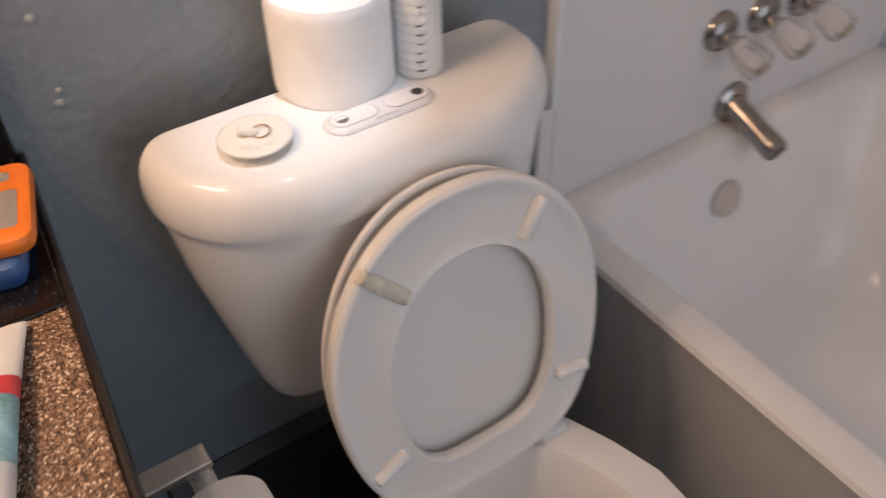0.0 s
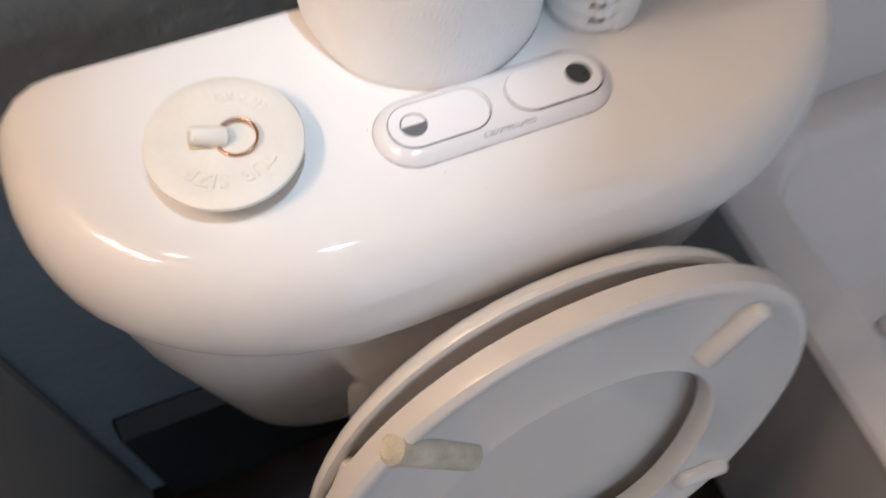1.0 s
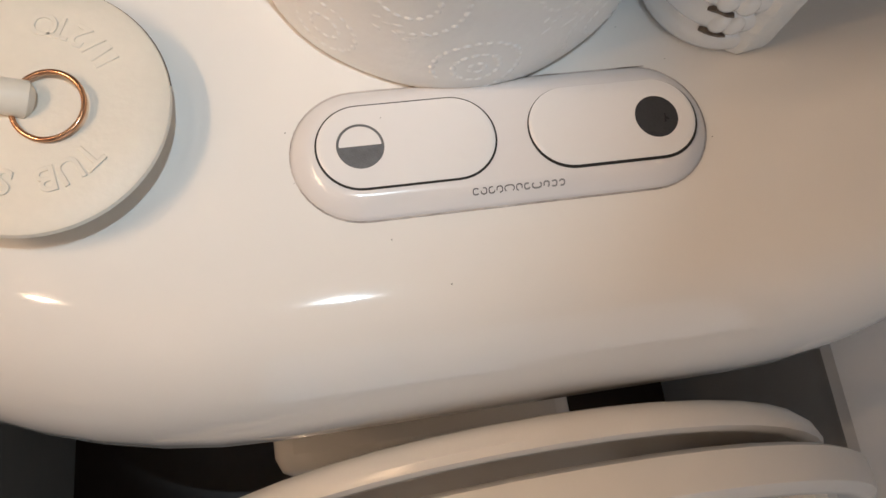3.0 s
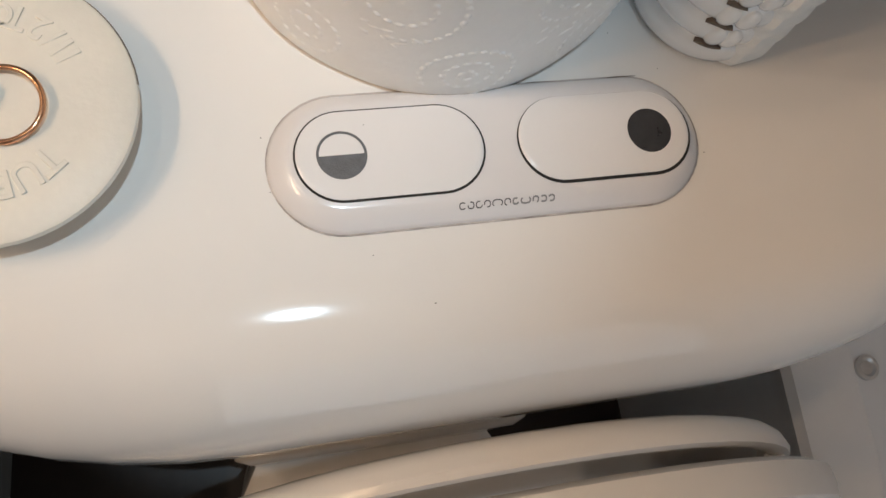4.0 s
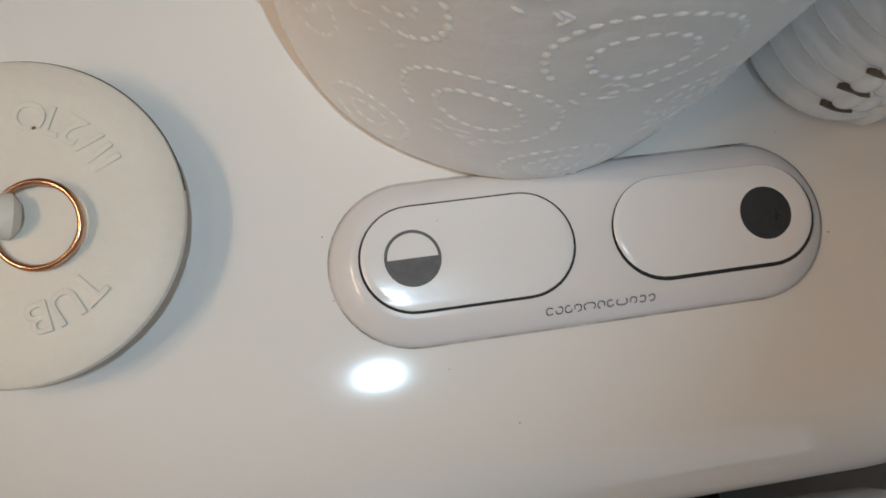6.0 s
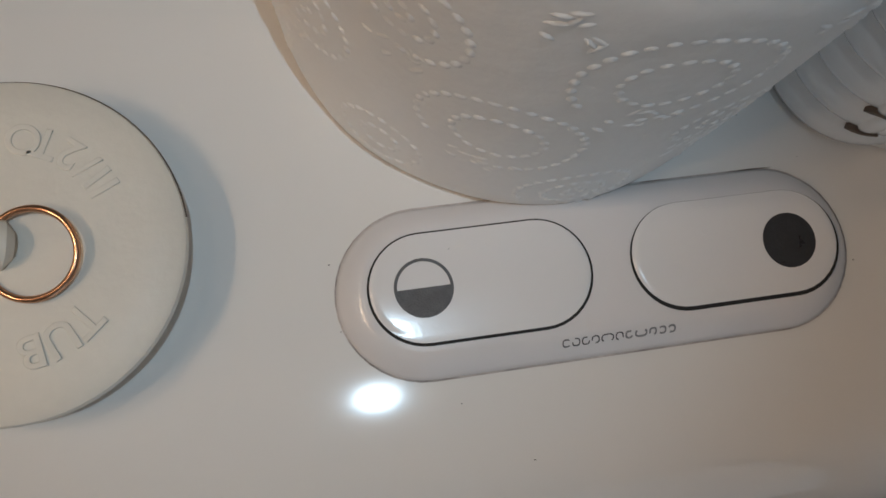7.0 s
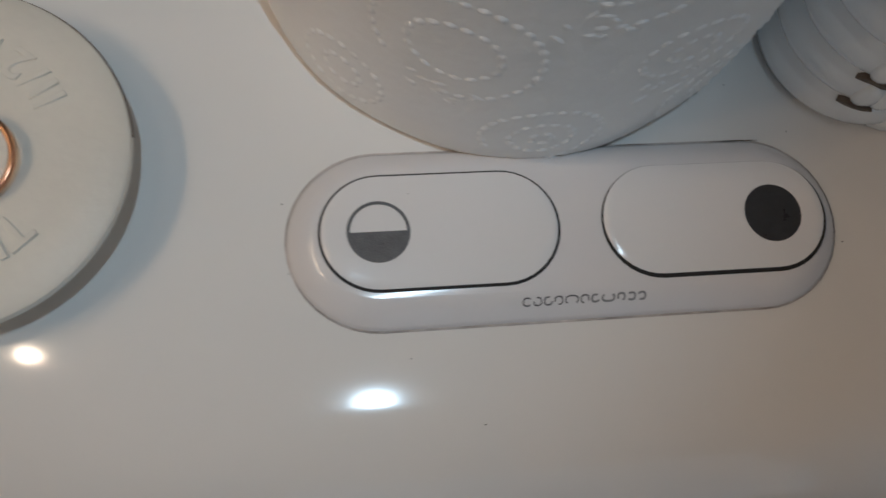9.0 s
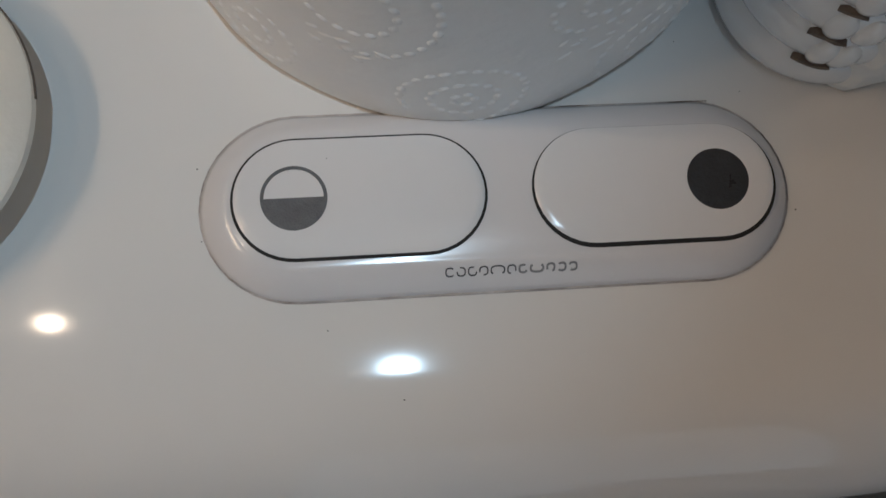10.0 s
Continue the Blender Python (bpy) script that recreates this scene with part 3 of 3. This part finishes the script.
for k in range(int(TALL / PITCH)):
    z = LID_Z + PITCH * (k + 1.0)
    # Solid brown strips put the shade of the gaps between ribs into colour.
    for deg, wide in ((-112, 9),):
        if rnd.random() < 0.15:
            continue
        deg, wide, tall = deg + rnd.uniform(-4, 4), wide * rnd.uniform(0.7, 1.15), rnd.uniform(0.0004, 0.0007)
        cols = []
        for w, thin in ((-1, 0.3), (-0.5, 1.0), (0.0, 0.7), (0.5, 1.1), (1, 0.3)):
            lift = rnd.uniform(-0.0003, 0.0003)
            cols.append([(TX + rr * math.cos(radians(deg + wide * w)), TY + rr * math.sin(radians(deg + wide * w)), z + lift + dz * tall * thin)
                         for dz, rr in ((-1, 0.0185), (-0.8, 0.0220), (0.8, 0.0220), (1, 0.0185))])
        part("slot", loft(cols), SLOT_SHADE, ribbed, "brown strip for the shaded gap between ribs")
    for deg in (-113, -98):
        d = radians(deg + rnd.uniform(-3, 3))
        cx, cy, cz = TX + 0.0210 * math.cos(d), TY + 0.0210 * math.sin(d), z + PITCH * 0.5
        rings = []
        for j in range(7):
            p = math.pi * (j + 0.5) / 7
            rings.append([(cx + math.sin(p) * (0.0019 * math.cos(d) * math.cos(2 * math.pi * i / 12) - 0.0031 * math.sin(d) * math.sin(2 * math.pi * i / 12)),
                           cy + math.sin(p) * (0.0019 * math.sin(d) * math.cos(2 * math.pi * i / 12) + 0.0031 * math.cos(d) * math.sin(2 * math.pi * i / 12)), cz - 0.0042 * math.cos(p)) for i in range(12)])
        part("knob", loft(rings), GLOSS_WHITE, ribbed, "rounded white knob on a rib")
strip = []
for k in range(int(TALL / PITCH * 6) + 1):
    z = k * PITCH / 6
    u = (z / PITCH) % 1
    out = 0.0007 * abs(math.sin(math.pi * u)) ** 0.7
    strip.append([(TX + (rr + (out if rr > 0.0224 else 0)) * math.cos(radians(d)), TY + (rr + (out if rr > 0.0224 else 0)) * math.sin(radians(d)), LID_Z + 0.0004 + z)
                  for rr, d in ((0.017, -92), (0.0210, -90), (0.0226, -82), (0.0236, -62), (0.0236, -40), (0.0223, -18), (0.0203, -6), (0.017, -4))])
part("knobbly_strip", loft(strip), CLOTH_WHITE, ribbed, "matt white knobbly strip")

# dirt specks and hairs on the lid
for k, (x, y, r, z) in enumerate(((-0.0572, 0.0078, 0.0003, LID_Z), (0.0556, -0.0055, 0.0003, LID_Z), (-0.0215, -0.0366, 0.0002, LID_Z), (-0.0345, -0.0235, 0.00016, LID_Z), (0.036, 0.0300, 0.0002, LID_Z),
                                (-0.0332, 0.0072, 0.00016, crown(0.0072)), (-0.0565, -0.0060, 0.00022, LID_Z), (0.0480, 0.0190, 0.00018, LID_Z))):
    bm = loft([circle(x, y, z - 0.0006, r, 7, r * 0.6, k), circle(x, y, z + 0.0002, r * 0.5, 7, r * 0.3, k)], cap=(False, True))
    tagged(mesh_object("dirt_speck", bm, SPECK), "tiny dark speck of dirt on the cistern", "dirt", "specks on the cistern lid")

# ---- vanity ----
COUNTER_Z = 0.795
BACK_SHEET = 0.003
vanity = thing("vanity_cabinet", "grey-beige vanity cabinet standing beside the toilet", "vanity cabinet")
def skewed(x1, y0, y1, z0, z1, x0=None):
    """Box whose east face follows the counter's edge, x1 in from it."""
    def edge(y):
        return -0.2935 + 0.085 * y - x1
    if x0 is None:
        corners = [(ROOM_W + 0.004, y0), (edge(y0), y0), (edge(y1), y1), (ROOM_W + 0.004, y1)]
    else:
        corners = [(edge(y0) - x0, y0), (edge(y0), y0), (edge(y1), y1), (edge(y1) - x0, y1)]
    return loft([[(x, y, z) for x, y in corners] for z in (z0, z1)])


part("carcass", skewed(0.026, -1.05, WALL_Y - 0.003, 0.0, COUNTER_Z - 0.03), CABINET, vanity, bevel=0.003)
part("side_panel", skewed(0.020, -1.04, WALL_Y - 0.02, 0.06, COUNTER_Z - 0.04, 0.006), CABINET, vanity, bevel=0.002)
counter = thing("countertop", "polished brown speckled granite countertop with dark edge", "countertop")
part("slab", skewed(0.006, -1.07, WALL_Y - 0.003, COUNTER_Z - 0.028, COUNTER_Z), GRANITE, counter, bevel=0.003)
part("edge_strip", skewed(0.0, -1.07, WALL_Y - 0.003, COUNTER_Z - 0.030, COUNTER_Z + 0.0005, 0.006), EDGE_BROWN, counter, "dark brown counter edge", bevel=0.002)
# Thin black sheet puts shade and dark reflection on the granite into colour.
part("back_shade_sheet", skewed(0.0065, -0.080, WALL_Y - 0.0205, COUNTER_Z + 0.0004, COUNTER_Z + BACK_SHEET), BLACK_AND_SHADED_STONE, counter, "thin black sheet for the shaded back of the counter", bevel=0.001)
part("backsplash", skewed(0.006, WALL_Y - 0.020, WALL_Y - 0.002, COUNTER_Z + 0.001, COUNTER_Z + 0.20), BLACK_AND_SHADED_STONE, counter, "black stone upstand", bevel=0.003)

# orange-lidded packet
packet = thing("wipes_packet", "blue and white packet with an orange plastic lid", "packet")
BX, BY = -0.355, -0.035


def rounded_slab(x0, x1, y0, y1, z0, z1, r, soft=0.004):
    def ring(z, i):
        pts = []
        for cx, cy, s in ((x1 - r, y1 - r, 0), (x0 + r, y1 - r, 90), (x0 + r, y0 + r, 180), (x1 - r, y0 + r, 270)):
            for k in range(6):
                t = radians(s + 18 * k)
                pts.append((cx + (r - i) * math.cos(t), cy + (r - i) * math.sin(t), z))
        return pts
    return loft([ring(z0, soft * 0.5), ring(z0 + soft, 0), ring(z1 - soft, 0), ring(z1 - soft * 0.3, soft * 0.3), ring(z1, soft)])


part("blue_wrap", rounded_slab(-0.46, -0.309, -0.054, 0.060, COUNTER_Z, COUNTER_Z + 0.021, 0.012, 0.007), BLUE, packet, "blue printed film wrap")
part("white_band", rounded_slab(-0.461, -0.335, -0.0555, 0.050, COUNTER_Z + 0.004, COUNTER_Z + 0.018, 0.012, 0.005), TUBE_WHITE, packet, "white band on the wrap")
part("orange_lid", rounded_slab(-0.45, -0.297, -0.044, 0.056, COUNTER_Z + 0.021, COUNTER_Z + 0.036, 0.014, 0.005), ORANGE, packet, "orange plastic lid")
part("lid_panel", rounded_slab(-0.43, -0.326, -0.030, 0.016, COUNTER_Z + 0.036, COUNTER_Z + 0.040, 0.012, 0.0025), ORANGE_PALE, packet, "paler orange raised flap")
part("lid_print", rounded_slab(-0.42, -0.312, 0.030, 0.042, COUNTER_Z + 0.0357, COUNTER_Z + 0.0365, 0.004, 0.0003), PRINT_GREY, packet, "grey printed bar")
part("lid_print", rounded_slab(-0.320, -0.307, -0.028, 0.018, COUNTER_Z + 0.0357, COUNTER_Z + 0.0365, 0.004, 0.0003), PRINT_GREY, packet, "grey printed bar")

pivot = Vector((-0.297, 0.0, 0.0))
turn = Matrix.Rotation(radians(-13), 4, "Z")
packet.matrix_world = Matrix.Translation(pivot + Vector((0, 0, BACK_SHEET))) @ turn @ Matrix.Translation(-pivot)

# toothpaste tube lying on the counter
tube = thing("toothpaste_tube", "white tube with red stripe and teal print on counter", "tube")


def tube_ring(y, w, h):
    return [(-0.358 + 0.26 * (y + 0.085) + w * math.cos(2 * math.pi * i / 24), y, COUNTER_Z + h + h * math.sin(2 * math.pi * i / 24)) for i in range(24)]


for name, mat, ys in (("tube_body", TUBE_WHITE, (-0.085, -0.11, -0.142)), ("red_band", RED, (-0.142, -0.16)), ("teal_print", TEAL, (-0.16, -0.21)), ("tube_end", TUBE_WHITE, (-0.21, -0.23, -0.245))):
    part(name, loft([tube_ring(y, 0.0245 + 0.02 * (y + 0.085), 0.004 + 0.011 * min(1, (-0.085 - y) / 0.08) + 0.0004) for y in ys]), mat, tube)
part("cap", rod((-0.3996, -0.245, COUNTER_Z + 0.0154), (-0.4066, -0.272, COUNTER_Z + 0.0154), 0.0145, 0.012, 20), TUBE_WHITE, tube)

# paper holder on the vanity's side with its roll
holder = thing("paper_holder", "steel toilet paper holder fixed to the vanity side", "paper holder")
HX, HY, HZ = -0.3225, -0.110, 0.606
part("bracket", box(HX, HX + 0.006, HY - 0.03, HY + 0.02, HZ - 0.022, HZ + 0.022), STEEL, holder, bevel=0.002)
part("arm", box(HX + 0.004, HX + 0.068, HY - 0.012, HY + 0.012, HZ - 0.004, HZ + 0.004), STEEL, holder, "flat steel arm", bevel=0.0015)
part("peg", rod((HX + 0.057, HY + 0.002, HZ - 0.003), (HX + 0.057, HY - 0.004, HZ - 0.030), 0.0085, 0.0095, 16, rounded=True), GLOSS_WHITE, holder, "short white plastic peg")
part("spindle", rod((HX + 0.057, HY + 0.004, HZ - 0.026), (HX + 0.057, HY - 0.16, HZ - 0.026), 0.011, n=20), GLOSS_WHITE, holder, "white plastic spindle")
spare = thing("paper_roll", "white toilet roll hanging on the holder", "toilet roll")
q = [[(HX + 0.057 + r * math.cos(2 * math.pi * i / 40), y, HZ - 0.026 + r * math.sin(2 * math.pi * i / 40)) for i in range(40)] for y, r in
     ((HY - 0.040, 0.0125), (HY - 0.040, 0.041), (HY - 0.042, 0.0425), (HY - 0.138, 0.0425), (HY - 0.14, 0.041), (HY - 0.14, 0.0125), (HY - 0.040, 0.0125))]
part("paper", loft(q, cap=(False, False)), PAPER, spare)

# ---- bathtub ----
tub = thing("bathtub", "off-white bathtub with plain apron beside the toilet", "bathtub")
T0, T1, TS, TN, RIM = 0.287, ROOM_E - 0.002, -1.35, WALL_Y - 0.004, 0.452


def tub_ring(x0, x1, y0, y1, z, r, n=8):
    pts = []
    for cx, cy, s in ((x1 - r, y1 - r, 0), (x0 + r, y1 - r, 90), (x0 + r, y0 + r, 180), (x1 - r, y0 + r, 270)):
        for k in range(n + 1):
            t = radians(s + 90 * k / n)
            pts.append((cx + r * math.cos(t), cy + r * math.sin(t), z))
    return pts


rings = [tub_ring(T0 + 0.062, T1, TS, TN, 0.0, 0.006), tub_ring(T0 + 0.054, T1, TS, TN, 0.05, 0.006), tub_ring(T0 + 0.016, T1, TS, TN, 0.40, 0.008), tub_ring(T0 + 0.004, T1, TS, TN, 0.432, 0.010),
         tub_ring(T0, T1, TS, TN, 0.444, 0.012), tub_ring(T0 + 0.004, T1, TS + 0.004, TN, 0.451, 0.012), tub_ring(T0 + 0.012, T1 - 0.003, TS + 0.01, TN - 0.003, 0.4535, 0.014),
         tub_ring(T0 + 0.046, T1 - 0.05, TS + 0.06, TN - 0.035, 0.452, 0.06), tub_ring(T0 + 0.056, T1 - 0.058, TS + 0.075, TN - 0.043, 0.446, 0.065), tub_ring(T0 + 0.064, T1 - 0.066, TS + 0.09, TN - 0.05, 0.425, 0.07),
         tub_ring(T0 + 0.10, T1 - 0.10, TS + 0.2, TN - 0.09, 0.20, 0.10), tub_ring(T0 + 0.13, T1 - 0.13, TS + 0.26, TN - 0.12, 0.11, 0.12), tub_ring(T0 + 0.17, T1 - 0.17, TS + 0.32, TN - 0.17, 0.085, 0.10)]
part("tub_shell", loft(rings), TUB_WHITE, tub)
part("overflow_plate", rod((0.640, TN - 0.060, 0.347), (0.640, TN - 0.072, 0.350), 0.034, 0.030, 28), STEEL, tub, "round steel overflow plate")
part("drain", turned([(0.015, 0.086), (0.015, 0.090), (0.011, 0.091), (0.008, 0.088)], 24, 0.625, -0.050), STEEL, tub, "round steel drain")

tagged(mesh_object("tub_surround", box(0.318, ROOM_E - 0.001, WALL_Y - 0.010, WALL_Y - 0.0005, RIM - 0.02, 1.95), PANEL_WHITE, bevel=0.003), "pale grey-white plastic panel above the bathtub", "wall panel", kind="structure")
bm = loft([[(0.304, WALL_Y, z), (0.304, WALL_Y - 0.010, z), (0.308, WALL_Y - 0.017, z), (0.316, WALL_Y - 0.017, z), (0.3215, WALL_Y - 0.0105, z), (0.3215, WALL_Y, z)] for z in (0.615, 1.95)])
tagged(mesh_object("trim", bm, GLOSS_WHITE, bevel=0.001), "white bead along the edge of the panel", "trim", kind="structure")
bm = box(0.292, 0.318, WALL_Y - 0.012, WALL_Y - 0.0005, RIM + 0.004, 0.613)
tagged(mesh_object("trim", bm, PANEL_WHITE, bevel=0.004), "pale flange at the corner of the bathtub", "trim", kind="structure")

PANEL_Y = WALL_Y - 0.010
def along(x, z, lean):
    """Point at a distance out from the panel, on an axis that leans down by so many degrees."""
    return lambda d: Vector((x, PANEL_Y - d * math.cos(radians(lean)), z - d * math.sin(radians(lean))))


def axis_loft(at, steps, n=24, flute=0.0):
    """Turned body about such an axis, from (distance, radius) pairs; flute waves the rim."""
    q = (at(1.0) - at(0.0)).to_track_quat("Z", "Y")
    rings = []
    for d, r in steps:
        rings.append([at(d) + q @ Vector((r * (1 + flute * math.cos(8 * 2 * math.pi * i / n)) * math.cos(2 * math.pi * i / n), r * (1 + flute * math.cos(8 * 2 * math.pi * i / n)) * math.sin(2 * math.pi * i / n), 0)) for i in range(n)])
    return loft(rings)


for x in (0.614, 0.702, 0.790):
    tap = thing("bath_tap", "bath tap with dark chrome collar and clear acrylic knob", "tap", "taps over the bathtub")
    wall_axis, at = along(x, 0.625, 0), along(x, 0.625, 14)
    part("escutcheon", axis_loft(wall_axis, ((0.0, 0.031), (0.006, 0.030), (0.012, 0.026), (0.018, 0.017))), CHROME, tap, "worn dark chrome collar")
    part("stem", axis_loft(at, ((0.012, 0.011), (0.034, 0.010))), CHROME, tap)
    knob = part("knob", axis_loft(at, ((0.030, 0.011), (0.034, 0.0165), (0.052, 0.0195), (0.076, 0.0235), (0.084, 0.0225), (0.087, 0.017)), 48, 0.045), ACRYLIC, tap, "clear fluted acrylic knob")
    part("cap", axis_loft(at, ((0.0865, 0.0105), (0.0885, 0.0105), (0.0895, 0.0085))), CAP_TAN, knob, "small tan cap on the knob")
spout = thing("bath_spout", "worn chrome bath spout on the panel", "spout")
wall_axis, at = along(0.676, 0.485, 0), along(0.676, 0.485, 20)
part("wall_flange", axis_loft(wall_axis, ((0.0, 0.034), (0.006, 0.033), (0.012, 0.026))), CHROME, spout)
part("spout_body", axis_loft(at, ((0.004, 0.0205), (0.030, 0.0195), (0.070, 0.0190), (0.092, 0.0200), (0.104, 0.0205), (0.109, 0.0185), (0.111, 0.0150), (0.104, 0.0140))), CHROME, spout)

# old filled screw spots on the wall
for x, z, r in ((-0.241, 0.826, 0.0042), (-0.240, 0.905, 0.0042), (-0.2385, 0.838, 0.0028)):
    bm = loft([[(x + k * math.cos(2 * math.pi * i / 14), WALL_Y - d, z + k * math.sin(2 * math.pi * i / 14)) for i in range(14)] for d, k in ((0.0, r), (0.0015, r * 0.8), (0.0025, r * 0.4))], cap=(False, True))
    tagged(mesh_object("wall_blob", bm, DAB), "small pale dab of filler on the wall", "filler dab", "dabs on the wall")

# ---- lamps above the view; the one over the toilet is added ----
fitting = thing("vanity_light", "bar lamp with three round bulbs above the vanity", "wall lamp")
part("back_plate", box(ROOM_W, ROOM_W + 0.03, -0.18, 0.125, 1.37, 1.49), STEEL, fitting, bevel=0.004)
for spot in VANITY_BULBS:
    part("socket", rod((ROOM_W + 0.03, spot[1], spot[2]), (spot[0] - 0.04, spot[1], spot[2]), 0.022, 0.02), STEEL, fitting)
    part("bulb", loft([[(spot[0] - 0.045 + d, spot[1] + r * math.cos(2 * math.pi * i / 20), spot[2] + r * math.sin(2 * math.pi * i / 20)) for i in range(20)] for d, r in ((0, 0.015), (0.012, 0.028), (0.03, 0.038), (0.05, 0.034), (0.062, 0.018))]), GLASS_LIT, fitting, "lit round bulb")
for name, place, label in (("ceiling_light", TORCH_STAND_IN, "added round ceiling lamp in place of a hand torch"), ("ceiling_light", VANITY_SPOT, "small round white ceiling lamp above the vanity")):
    downlight = thing(name, label, "ceiling lamp", "lamps in the ceiling")
    part("ceiling_rose", turned([(0.045, ROOM_H - 0.012), (0.062, ROOM_H - 0.012), (0.066, ROOM_H - 0.008), (0.066, ROOM_H - 0.001)], 32, place[0], place[1]), GLOSS_WHITE, downlight)
